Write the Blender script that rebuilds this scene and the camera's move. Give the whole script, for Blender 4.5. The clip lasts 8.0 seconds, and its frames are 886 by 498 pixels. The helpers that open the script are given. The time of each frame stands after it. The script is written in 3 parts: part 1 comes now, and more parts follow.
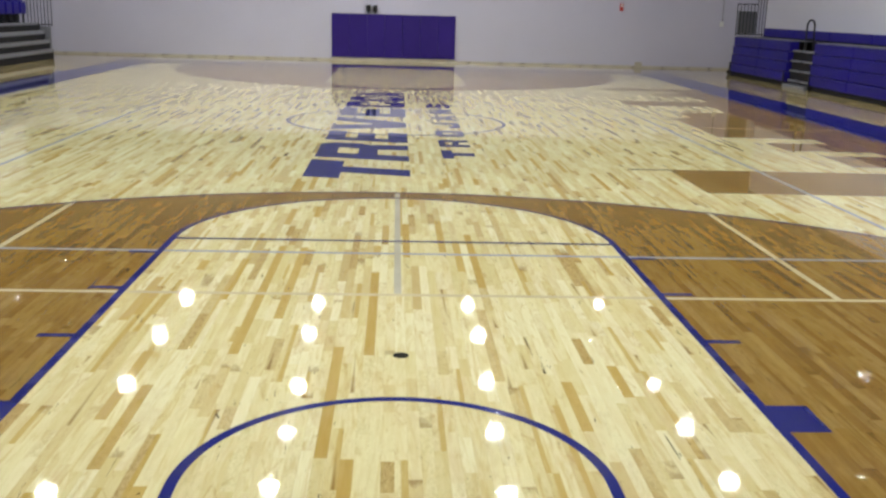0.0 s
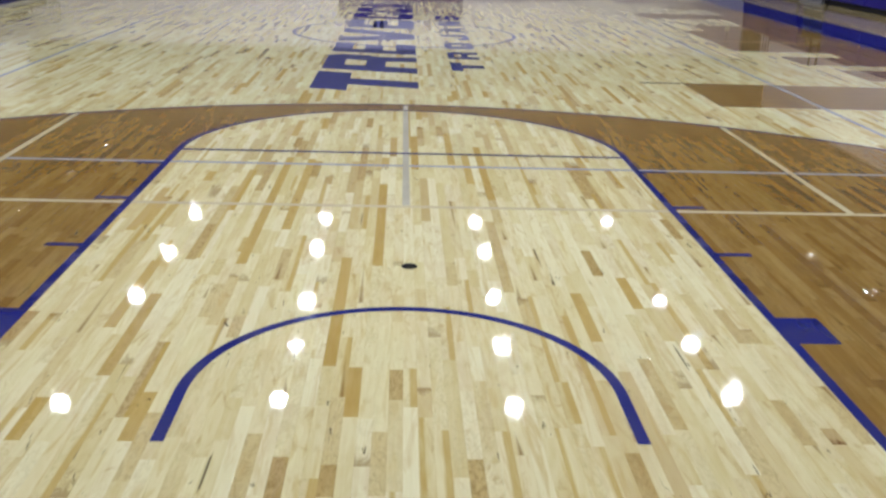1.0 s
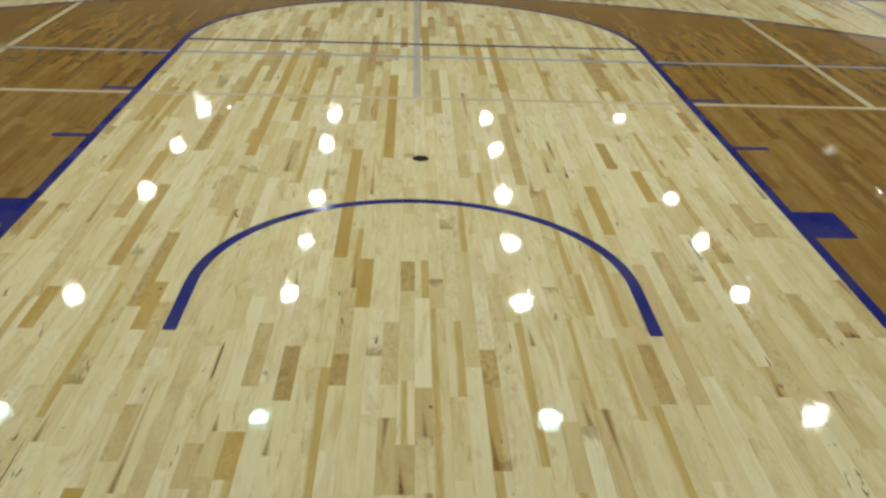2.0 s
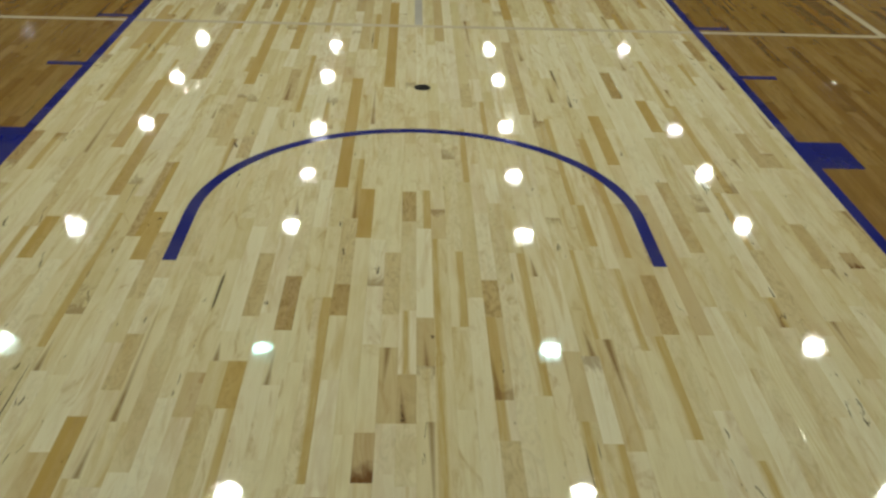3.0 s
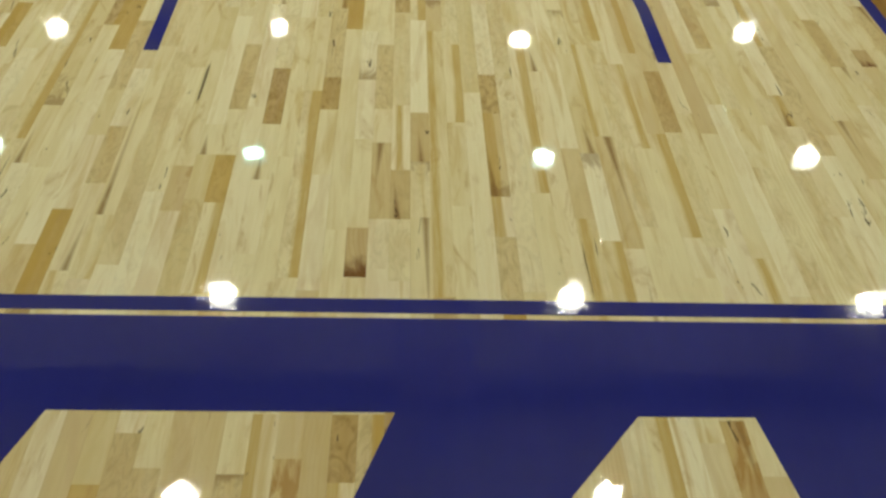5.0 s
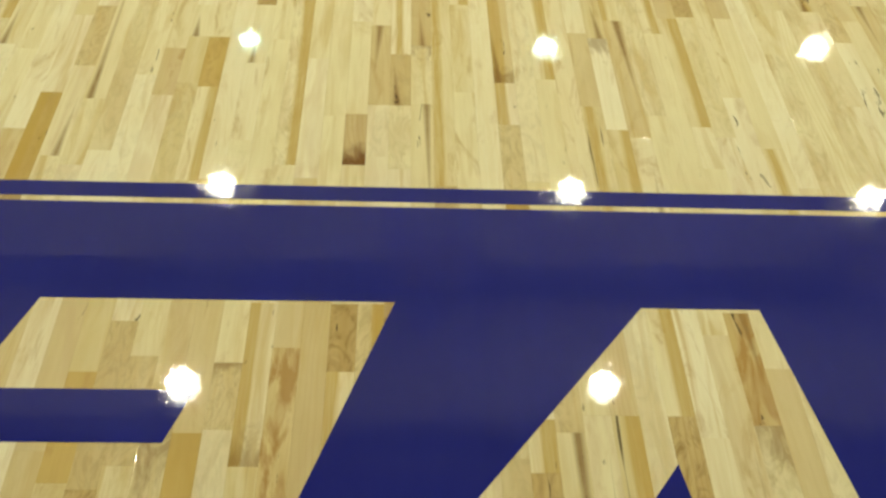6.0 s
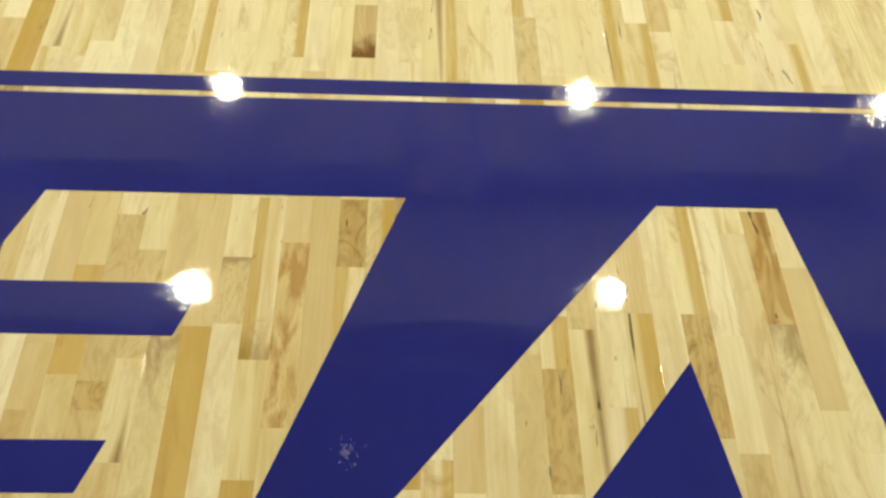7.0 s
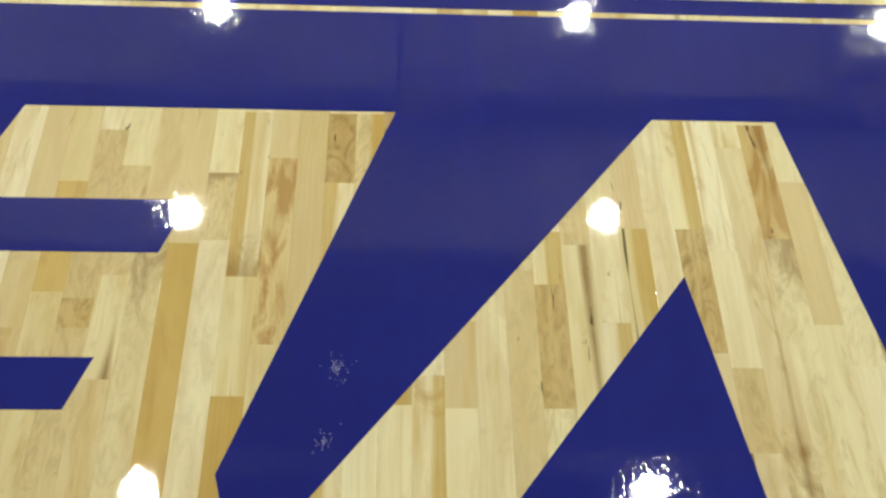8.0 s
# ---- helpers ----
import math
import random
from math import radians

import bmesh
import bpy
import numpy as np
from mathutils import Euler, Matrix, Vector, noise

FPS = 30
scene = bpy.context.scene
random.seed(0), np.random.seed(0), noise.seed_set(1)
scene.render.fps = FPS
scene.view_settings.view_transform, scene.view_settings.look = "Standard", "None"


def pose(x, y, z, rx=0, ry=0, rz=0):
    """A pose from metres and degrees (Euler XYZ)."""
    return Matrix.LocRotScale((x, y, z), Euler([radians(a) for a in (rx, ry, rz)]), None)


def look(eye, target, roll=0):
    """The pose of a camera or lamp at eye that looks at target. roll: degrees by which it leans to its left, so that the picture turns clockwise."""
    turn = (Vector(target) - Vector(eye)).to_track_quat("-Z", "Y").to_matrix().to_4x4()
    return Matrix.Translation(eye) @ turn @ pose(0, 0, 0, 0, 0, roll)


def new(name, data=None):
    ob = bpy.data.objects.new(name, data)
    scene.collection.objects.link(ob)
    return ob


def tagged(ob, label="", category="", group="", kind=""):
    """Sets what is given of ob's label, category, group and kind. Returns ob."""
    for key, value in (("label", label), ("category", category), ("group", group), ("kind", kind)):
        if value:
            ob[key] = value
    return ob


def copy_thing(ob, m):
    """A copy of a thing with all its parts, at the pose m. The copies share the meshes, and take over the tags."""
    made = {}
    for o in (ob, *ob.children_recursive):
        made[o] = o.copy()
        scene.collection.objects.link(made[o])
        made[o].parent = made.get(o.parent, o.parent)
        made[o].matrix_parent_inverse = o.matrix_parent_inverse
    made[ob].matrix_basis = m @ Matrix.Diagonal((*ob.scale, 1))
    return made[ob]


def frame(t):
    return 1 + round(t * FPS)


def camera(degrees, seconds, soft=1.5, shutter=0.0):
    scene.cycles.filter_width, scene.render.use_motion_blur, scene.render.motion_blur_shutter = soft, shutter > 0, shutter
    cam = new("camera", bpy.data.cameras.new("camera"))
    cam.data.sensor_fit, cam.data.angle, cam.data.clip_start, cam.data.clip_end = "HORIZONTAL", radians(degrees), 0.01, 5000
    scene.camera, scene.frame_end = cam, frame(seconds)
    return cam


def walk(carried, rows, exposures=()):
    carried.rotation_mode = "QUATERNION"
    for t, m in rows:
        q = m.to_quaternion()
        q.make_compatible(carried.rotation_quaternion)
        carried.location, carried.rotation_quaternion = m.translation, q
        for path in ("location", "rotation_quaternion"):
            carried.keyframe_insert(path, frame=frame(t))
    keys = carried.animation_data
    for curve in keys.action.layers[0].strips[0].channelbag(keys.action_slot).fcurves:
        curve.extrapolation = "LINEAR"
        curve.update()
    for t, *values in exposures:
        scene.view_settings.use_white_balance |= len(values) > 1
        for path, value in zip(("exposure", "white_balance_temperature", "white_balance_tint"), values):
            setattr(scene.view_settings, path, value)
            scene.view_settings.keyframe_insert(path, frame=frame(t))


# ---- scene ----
cam = camera(49.4, 8.0, soft=2.5, shutter=0.3)
# seconds, stops, kelvin, tint: the clip's own automatic exposure
EXPOSURES = [(0.0, 0.15, 6350, 13), (0.5, 0.17, 6200, 14), (1.0, -0.05, 5800, 20), (1.5, -0.22, 6350, 15), (3.0, -0.7, 6500, 11), (3.5, -0.78, 6600, 7),
             (4.0, -0.7, 7250, -1), (4.5, -0.56, 7600, 6), (5.0, -0.36, 7000, 10), (6.5, 0.28, 7800, 7), (7.0, 0.38, 7600, 13), (7.5, 0.38, 6800, 11), (8.0, 0.40, 6600, 13)]
PATH = [
    (0, (-0.02, -1.91, 1.862), (0.083, 0.028, 1.377), 1.6),
    (0.5, (-0.029, -1.884, 1.841), (0.075, 0.032, 1.28), 1.7),
    (1, (-0.025, -1.871, 1.813), (0.065, 0.019, 1.163), 1.8),
    (1.5, (-0.033, -1.85, 1.785), (0.042, -0.001, 1.026), 1.9),
    (3, (-0.032, -1.804, 1.741), (0.04, -0.057, 0.771), 2.0),
    (3.5, (-0.025, -1.803, 1.727), (0.035, -0.093, 0.692), 2.0),
    (4, (-0.026, -1.793, 1.713), (0.037, -0.136, 0.594), 2.1),
    (4.5, (-0.027, -1.773, 1.687), (0.046, -0.174, 0.489), 2.4),
    (5, (-0.037, -1.749, 1.655), (0.058, -0.227, 0.36), 3.2),
    (6.5, (-0.041, -1.709, 1.593), (0.058, -0.416, 0.069), 4.5),
    (7, (-0.044, -1.709, 1.569), (0.043, -0.489, -0.013), 4.4),
    (7.5, (-0.037, -1.712, 1.548), (0.061, -0.552, -0.078), 4.9),
    (8, (-0.036, -1.707, 1.529), (0.066, -0.611, -0.141), 5.2),
]
walk(cam, [(t, look(eye, target, roll)) for t, eye, target, roll in PATH], EXPOSURES)

# ---- light ----
scene.cycles.caustics_reflective = False
world = bpy.data.worlds.new("world")
scene.world = world
world.use_nodes = True
world.node_tree.nodes["Background"].inputs[0].default_value = (0.6, 0.7, 0.85, 1)
world.node_tree.nodes["Background"].inputs[1].default_value = 0.02
LAMP = 405.0          # radiance of the open bottom of a high-bay lamp

# plan: x across the court, y along it from the near baseline, z up
FT = 0.3048
LEN, HALF = 94 * FT, 25 * FT
LANE, RING, HOOP, THREE = 6 * FT, 6 * FT, 5.25 * FT, 20.75 * FT
FTL = 19 * FT
WALL_N, WALL_S, SIDE, CEIL = 32.5, -5.0, 13.0, 8.6
LINE = 2 * 0.0254


# ---- material helpers ----
class Nodes:
    """A short way to write a node material."""

    def __init__(self, name):
        self.mat = bpy.data.materials.new(name)
        self.mat.use_nodes = True
        self.t = self.mat.node_tree
        self.bsdf = self.t.nodes["Principled BSDF"]

    def link(self, a, b):
        if isinstance(a, bpy.types.NodeSocket):
            self.t.links.new(a, b)
        else:
            b.default_value = a

    def math(self, op, a, b=0.0, c=0.0):
        n = self.t.nodes.new("ShaderNodeMath")
        n.operation = op
        for i, v in enumerate((a, b, c)):
            self.link(v, n.inputs[i])
        return n.outputs[0]

    def position(self):
        n = self.t.nodes.new("ShaderNodeNewGeometry")
        return n

    def xyz(self, v):
        n = self.t.nodes.new("ShaderNodeSeparateXYZ")
        self.link(v, n.inputs[0])
        return n.outputs

    def vec(self, x, y, z):
        n = self.t.nodes.new("ShaderNodeCombineXYZ")
        for i, v in enumerate((x, y, z)):
            self.link(v, n.inputs[i])
        return n.outputs[0]

    def noise(self, v, scale, detail=3.0, rough=0.5, distortion=0.0):
        n = self.t.nodes.new("ShaderNodeTexNoise")
        self.link(v, n.inputs["Vector"])
        n.inputs["Scale"].default_value = scale
        n.inputs["Detail"].default_value = detail
        n.inputs["Roughness"].default_value = rough
        n.inputs["Distortion"].default_value = distortion
        return n.outputs["Fac"]

    def ramp(self, f, lo, hi):
        n = self.t.nodes.new("ShaderNodeMapRange")
        self.link(f, n.inputs["Value"])
        n.inputs["From Min"].default_value = lo
        n.inputs["From Max"].default_value = hi
        return n.outputs[0]

    def mix(self, f, a, b, how="MIX"):
        n = self.t.nodes.new("ShaderNodeMix")
        n.data_type, n.blend_type = "RGBA", how
        self.link(f, n.inputs["Factor"])
        for v, s in ((a, n.inputs[6]), (b, n.inputs[7])):
            self.link((*v, 1) if isinstance(v, tuple) else v, s)
        return n.outputs[2]

    def bump(self, h, strength, distance, normal=None):
        n = self.t.nodes.new("ShaderNodeBump")
        self.link(h, n.inputs["Height"])
        n.inputs["Strength"].default_value = strength
        n.inputs["Distance"].default_value = distance
        if normal is not None:
            self.link(normal, n.inputs["Normal"])
        return n.outputs[0]

    def out(self, color, rough, normal=None, metal=0.0):
        self.link((*color, 1) if isinstance(color, tuple) else color, self.bsdf.inputs["Base Color"])
        self.link(rough, self.bsdf.inputs["Roughness"])
        self.bsdf.inputs["Metallic"].default_value = metal
        if normal is not None:
            self.link(normal, self.bsdf.inputs["Normal"])
        return self.mat


def plain(name, color, rough=0.5, metal=0.0, scale=6.0, vary=0.12, relief=0.0003):
    """A surface of one colour with soft blotches, fine grain and a little relief."""
    m = Nodes(name)
    p = m.position().outputs["Position"]
    big, fine = m.noise(p, scale * 0.25, 4), m.noise(p, scale * 14, 3)
    dark = tuple(c * (1 - vary) for c in color)
    lite = tuple(min(1.0, c * (1 + vary)) for c in color)
    col = m.mix(m.ramp(big, 0.3, 0.7), dark, lite)
    col = m.mix(m.math("MULTIPLY", m.ramp(fine, 0.45, 0.75), 0.35), col, dark)
    r = m.math("ADD", rough - 0.05, m.math("MULTIPLY", big, 0.1))
    return m.out(col, r, m.bump(fine, 0.3, relief), metal)


# skyline stained into the boards beside one sideline: inner x, y from, y to
SKYLINE = [(3.37, 8.2, 9.75), (2.85, 9.68, 9.75), (5.95, 10.25, 11.2), (6.9, 11.2, 11.66), (5.62, 11.66, 12.5),
           (6.6, 12.5, 13.05), (5.1, 13.05, 15.9), (5.5, 15.9, 16.9), (6.6, 16.9, 18.2), (4.85, 18.2, 19.2),
           (6.9, 19.2, 20.6), (6.1, 20.6, 21.2), (6.9, 21.2, 22.0), (5.25, 22.0, 22.7)]


def stained(m, x, y):
    """1 where the boards carry the brown stain: inside the three-point lines but for the lanes, and the skyline; 0.45
    on the aprons, which only turn partly brown.
    """
    yy = m.math("MINIMUM", y, m.math("SUBTRACT", LEN, y))
    up = m.math("MAXIMUM", m.math("SUBTRACT", yy, HOOP), 0.0)
    r = m.math("SQRT", m.math("ADD", m.math("MULTIPLY", x, x), m.math("MULTIPLY", up, up)))
    inside = m.math("MULTIPLY", m.math("LESS_THAN", r, THREE), m.math("GREATER_THAN", yy, 0.0))
    up2 = m.math("MAXIMUM", m.math("SUBTRACT", yy, FTL), 0.0)
    r2 = m.math("SQRT", m.math("ADD", m.math("MULTIPLY", x, x), m.math("MULTIPLY", up2, up2)))
    s = m.math("MULTIPLY", inside, m.math("GREATER_THAN", r2, LANE))
    apron = m.math("GREATER_THAN", m.math("ABSOLUTE", x), HALF + 0.5)
    s = m.math("MAXIMUM", s, m.math("MULTIPLY", apron, 0.45))
    for x0, y0, y1 in SKYLINE:
        a = m.math("MULTIPLY", m.math("GREATER_THAN", x, x0), m.math("LESS_THAN", x, HALF))
        b = m.math("MULTIPLY", m.math("GREATER_THAN", y, y0), m.math("LESS_THAN", y, y1))
        s = m.math("MAXIMUM", s, m.math("MULTIPLY", a, b))
    return s


def varnish(m, p, ripple, strength=1.0):
    """The slow waves, short ripples and orange peel of a thick floor varnish."""
    x, y, z = m.xyz(p)
    wave = m.noise(m.vec(m.math("MULTIPLY", x, 0.7), y, z), 12.0, 2)
    peel = m.ramp(m.noise(m.vec(x, m.math("MULTIPLY", y, 0.6), z), 165.0, 2), 0.59, 0.78)
    n = m.bump(wave, 0.5, 0.00011)
    n = m.bump(m.noise(m.vec(x, m.math("MULTIPLY", y, 0.75), z), 38.0, 2), 0.5, ripple, n)
    return m.bump(peel, 0.5, 0.000025 * strength, n)


# colours that the boards share: amber heartwood, mineral brown, burnt end, black vein
AMBER, MINERAL, BURNT, INK = (0.48, 0.325, 0.075), (0.225, 0.12, 0.03), (0.155, 0.066, 0.014), (0.07, 0.045, 0.02)


def maple(name, joined, pale, deep, figure=0.2, heart=0.05, core=0.03, burnt=0.08, wedge=0.06, vein=0.05, rust=0.0, side=0):
    """Varnished maple board: grain along y, each board a tone of its own. heart, core, burnt, wedge and vein are the shares of
    boards with an amber side, an amber core, a dark end, a tapering mineral streak and thin black lines; side: the end that is marked."""
    m = Nodes(name)
    geo = m.position()
    p = geo.outputs["Position"]
    rnd = geo.outputs["Random Per Island"] if joined else m.t.nodes.new("ShaderNodeObjectInfo").outputs["Random"]
    x, y, z = m.xyz(p)
    off = m.math("MULTIPLY", rnd, 91.0)

    def own(k):
        return m.math("FRACT", m.math("MULTIPLY", rnd, k))

    def share(k, f):
        return m.math("LESS_THAN", own(k), f)

    def both(a, b):
        return m.math("MULTIPLY", a, b)

    def along_y(k):
        return m.vec(m.math("ADD", x, off), m.math("ADD", m.math("MULTIPLY", y, k), off), off)

    long, mid, short = along_y(0.05), along_y(0.22), along_y(0.45)
    at = m.t.nodes.new("ShaderNodeAttribute")
    at.attribute_name = "board"
    across, along, _ = m.xyz(at.outputs["Vector"])
    if side == 0:
        run = m.math("ABSOLUTE", m.math("SUBTRACT", share(41.7, 0.5), along))
    else:
        run = m.math("SUBTRACT", 1.0, along) if side < 0 else along
    grain = m.noise(long, 150.0, 3, 0.6, 0.5)
    cloud = m.noise(mid, 12.0, 3, 0.5, 1.6)
    blot = m.noise(short, 24.0, 4, 0.62, 1.2)
    # ground tone
    tone = own(17.31)
    f = m.math("ADD", m.math("MULTIPLY", both(tone, tone), 0.75), m.math("MULTIPLY", m.ramp(cloud, 0.42, 0.66), 0.3))
    f = m.math("ADD", f, m.math("MULTIPLY", m.ramp(m.noise(long, 24.0, 2, 0.5, 0.8), 0.48, 0.64), 0.18))
    col = m.mix(f, pale, deep)
    col = m.mix(m.math("MULTIPLY", m.ramp(grain, 0.48, 0.78), 0.2), col, tuple(c * 0.85 for c in deep))
    col = m.mix(both(share(37.9, 0.3), m.math("MULTIPLY", m.ramp(cloud, 0.35, 0.6), 0.35)), col, (0.58, 0.45, 0.245))
    # honey-coloured streaks and blots that run through most boards
    honey = m.math("MULTIPLY", m.ramp(m.noise(along_y(0.09), 20.0, 4, 0.6, 1.4), 0.5, 0.68), m.math("ADD", 0.22, m.math("MULTIPLY", own(71.9), 0.5)))
    col = m.mix(honey, col, (0.53, 0.375, 0.125))
    patch = m.math("MULTIPLY", m.ramp(m.noise(along_y(0.3), 10.0, 5, 0.65, 2.2), 0.54, 0.7), m.math("MULTIPLY", m.ramp(own(83.3), 0.3, 0.8), 0.62))
    col = m.mix(patch, col, (0.42, 0.265, 0.085))
    # growth rings, bent into arches, clear on some boards only
    bend = m.noise(mid, 6.0, 2, 0.4)
    rings = m.math("SINE", m.math("MULTIPLY", m.math("ADD", x, m.math("MULTIPLY", bend, 0.13)), 560.0))
    show = m.math("MULTIPLY", m.ramp(own(5.13), 0.45, 0.95), 0.4)
    col = m.mix(both(m.ramp(rings, 0.2, 1.0), show), col, deep)
    # curly figure
    mottle = m.ramp(m.noise(along_y(0.4), 26.0, 4, 0.62, 2.6), 0.46, 0.66)
    curl = m.math("MULTIPLY", m.ramp(own(61.3), 0.9 - figure, 1.1 - figure), 0.3 + 0.5 * figure)
    col = m.mix(both(mottle, curl), col, tuple(v * 0.74 for v in deep))
    # amber heartwood along one side, with a wandering edge
    edge = m.math("ADD", m.math("ABSOLUTE", m.math("SUBTRACT", share(7.77, 0.5), across)), m.math("MULTIPLY", m.noise(long, 14.0, 3, 0.5, 0.8), 0.9))
    col = m.mix(both(m.math("MULTIPLY", m.ramp(edge, 0.9, 1.06), share(13.7, heart)), m.math("ADD", 0.45, m.math("MULTIPLY", grain, 0.6))), col, AMBER)
    # an amber core
    c = m.math("ADD", m.math("MULTIPLY", own(13.1), 0.5), m.math("MULTIPLY", m.noise(long, 9.0, 2), 0.5))
    band = m.math("SUBTRACT", 1.0, m.ramp(m.math("ABSOLUTE", m.math("SUBTRACT", across, c)), 0.12, 0.30))
    col = m.mix(both(m.math("MULTIPLY", band, share(53.9, core)), m.math("ADD", 0.5, m.math("MULTIPLY", m.ramp(grain, 0.35, 0.65), 0.4))), col, AMBER)
    # a tapering mineral streak that ends at the joint
    c = m.math("ADD", 0.2, m.math("MULTIPLY", own(19.3), 0.6))
    lean = m.math("MULTIPLY", m.math("SUBTRACT", own(23.9), 0.5), 0.7)
    d = m.math("ABSOLUTE", m.math("SUBTRACT", across, m.math("ADD", c, m.math("MULTIPLY", m.math("SUBTRACT", 1.0, run), lean))))
    w = m.math("SUBTRACT", m.math("MULTIPLY", m.math("SUBTRACT", run, 0.38), 0.36), d)
    w = m.math("ADD", w, m.math("MULTIPLY", m.math("SUBTRACT", m.noise(long, 30.0, 3), 0.5), 0.25))
    col = m.mix(both(m.math("MULTIPLY", m.ramp(w, -0.04, 0.16), share(29.3, wedge)), m.math("ADD", 0.5, m.math("MULTIPLY", blot, 0.5))), col, MINERAL)
    # a burnt end
    shade = m.ramp(m.math("ADD", run, m.math("MULTIPLY", blot, 0.75)), 1.0 if side else 1.16, 1.34)
    col = m.mix(m.math("MULTIPLY", m.math("MULTIPLY", shade, share(31.1, burnt)), 0.95 if side else 0.55), col, BURNT if side else MINERAL)
    # rusty smear round a knot
    if rust:
        smear = m.ramp(m.noise(along_y(0.3), 15.0, 4, 0.6, 1.8), 0.44, 0.6)
        col = m.mix(m.math("MULTIPLY", smear, rust), col, (0.36, 0.19, 0.04))
    # small knots, and thin black lines
    knot = both(m.ramp(m.noise(mid, 36.0, 3, 0.6, 0.8), 0.665, 0.72), share(11.9, 0.4))
    lines = both(m.ramp(m.noise(along_y(0.035), 60.0, 2, 0.5, 0.2), 0.645 if vein > 0.5 else 0.68, 0.71), share(43.7, vein))
    col = m.mix(m.math("MULTIPLY", m.math("MAXIMUM", knot, lines), 0.85), col, INK)
    # brown stain: evens the boards out, and sinks into the pores
    brown = m.mix(1.0, col, col, "MULTIPLY")
    brown = m.mix(1.0, brown, (0.80, 0.62, 0.52), "MULTIPLY")
    brown = m.mix(0.58, brown, (0.225, 0.138, 0.032))
    brown = m.mix(m.math("MULTIPLY", m.ramp(m.noise(long, 60.0, 3, 0.6, 0.6), 0.5, 0.72), 0.4), brown, (0.115, 0.06, 0.014))
    col = m.mix(stained(m, x, y), col, brown)
    rough = m.math("ADD", 0.012, m.math("MULTIPLY", m.noise(p, 3.0, 3), 0.02))
    return m.out(col, rough, varnish(m, p, 0.00007, 1.5))


PALE, DEEP = (0.745, 0.68, 0.385), (0.61, 0.505, 0.23)
TONES = {
    "pale": dict(pale=PALE, deep=DEEP),
    "cream": dict(pale=(0.775, 0.725, 0.45), deep=(0.70, 0.61, 0.325), wedge=0.03, burnt=0.04),
    "tan": dict(pale=(0.64, 0.535, 0.265), deep=(0.53, 0.405, 0.17), figure=0.55, burnt=0.15),
    "ochre": dict(pale=(0.55, 0.42, 0.175), deep=(0.40, 0.262, 0.08), figure=0.9),
    "amber": dict(pale=(0.55, 0.40, 0.13), deep=(0.45, 0.295, 0.07), figure=0.15, wedge=0.0),
    "heart": dict(pale=PALE, deep=DEEP, heart=1.0, wedge=0.0),
    "core": dict(pale=PALE, deep=DEEP, core=1.0, heart=0.0, burnt=0.0),
    "mineral": dict(pale=PALE, deep=DEEP, wedge=1.0, side=-1, burnt=0.3),
    "smoke": dict(pale=(0.64, 0.535, 0.265), deep=(0.53, 0.405, 0.17), wedge=1.0, side=1, burnt=0.0),
    "vein": dict(pale=PALE, deep=DEEP, vein=1.0, heart=0.5),
    "rust": dict(pale=(0.64, 0.52, 0.24), deep=(0.50, 0.36, 0.13), rust=0.75),
    "dark": dict(pale=(0.58, 0.46, 0.22), deep=(0.42, 0.28, 0.10), burnt=1.0, side=-1, figure=0.6),
}
TONE_KEYS = list(TONES)
MAPLE = {(k, j): maple("maple_" + k + ("_field" if j else ""), j, **TONES[k]) for k in TONE_KEYS for j in (False, True)}


def floor_paint(name, color, thin=0.0):
    """Gym floor paint under varnish."""
    m = Nodes(name)
    p = m.position().outputs["Position"]
    x, y, z = m.xyz(p)
    board = m.noise(m.vec(m.math("MULTIPLY", x, 17.5), m.math("MULTIPLY", y, 1.2), 0.0), 1.0, 1)
    cloud = m.noise(p, 2.2, 4)
    col = m.mix(m.ramp(cloud, 0.3, 0.7), tuple(c * 0.9 for c in color), tuple(c * 1.1 for c in color))
    col = m.mix(m.math("MULTIPLY", m.ramp(board, 0.4, 0.7), 0.25), col, tuple(c * 0.82 for c in color))
    rough = m.math("ADD", 0.012, m.math("MULTIPLY", m.noise(p, 3.0, 3), 0.02))
    return m.out(col, rough, varnish(m, p, 0.00004, 2.6))


PURPLE = floor_paint("purple_paint", (0.0135, 0.0185, 0.158))
GREY = floor_paint("grey_paint", (0.34, 0.35, 0.40))
PALE_GREY = floor_paint("pale_grey_paint", (0.47, 0.44, 0.34))
CREAM = floor_paint("cream_paint", (0.56, 0.48, 0.30))
WALL = plain("grey_wall_paint", (0.475, 0.465, 0.575), 0.6, 0, 1.2, 0.05)
WALL_W = plain("white_wall_paint", (0.66, 0.655, 0.76), 0.6, 0, 1.2, 0.04)
UPPER = plain("dark_upper_wall", (0.13, 0.13, 0.145), 0.8, 0, 1.2, 0.1)
DECK = plain("ceiling_paint", (0.80, 0.81, 0.83), 0.8, 0, 1.0, 0.06)
PAD = plain("purple_vinyl", (0.026, 0.011, 0.16), 0.42, 0, 5, 0.1)
SEAT = plain("purple_plastic", (0.013, 0.008, 0.175), 0.45, 0, 4, 0.12)
SKIRT = plain("dark_rubber", (0.013, 0.012, 0.014), 0.7, 0, 6, 0.2)
STEEL = plain("grey_steel", (0.20, 0.205, 0.23), 0.4, 0.3, 8, 0.1)
BLACK = plain("black_steel", (0.012, 0.012, 0.014), 0.42, 0.2, 8, 0.2)
SUB = plain("joint_filler", (0.30, 0.19, 0.08), 0.8, 0, 8, 0.2)
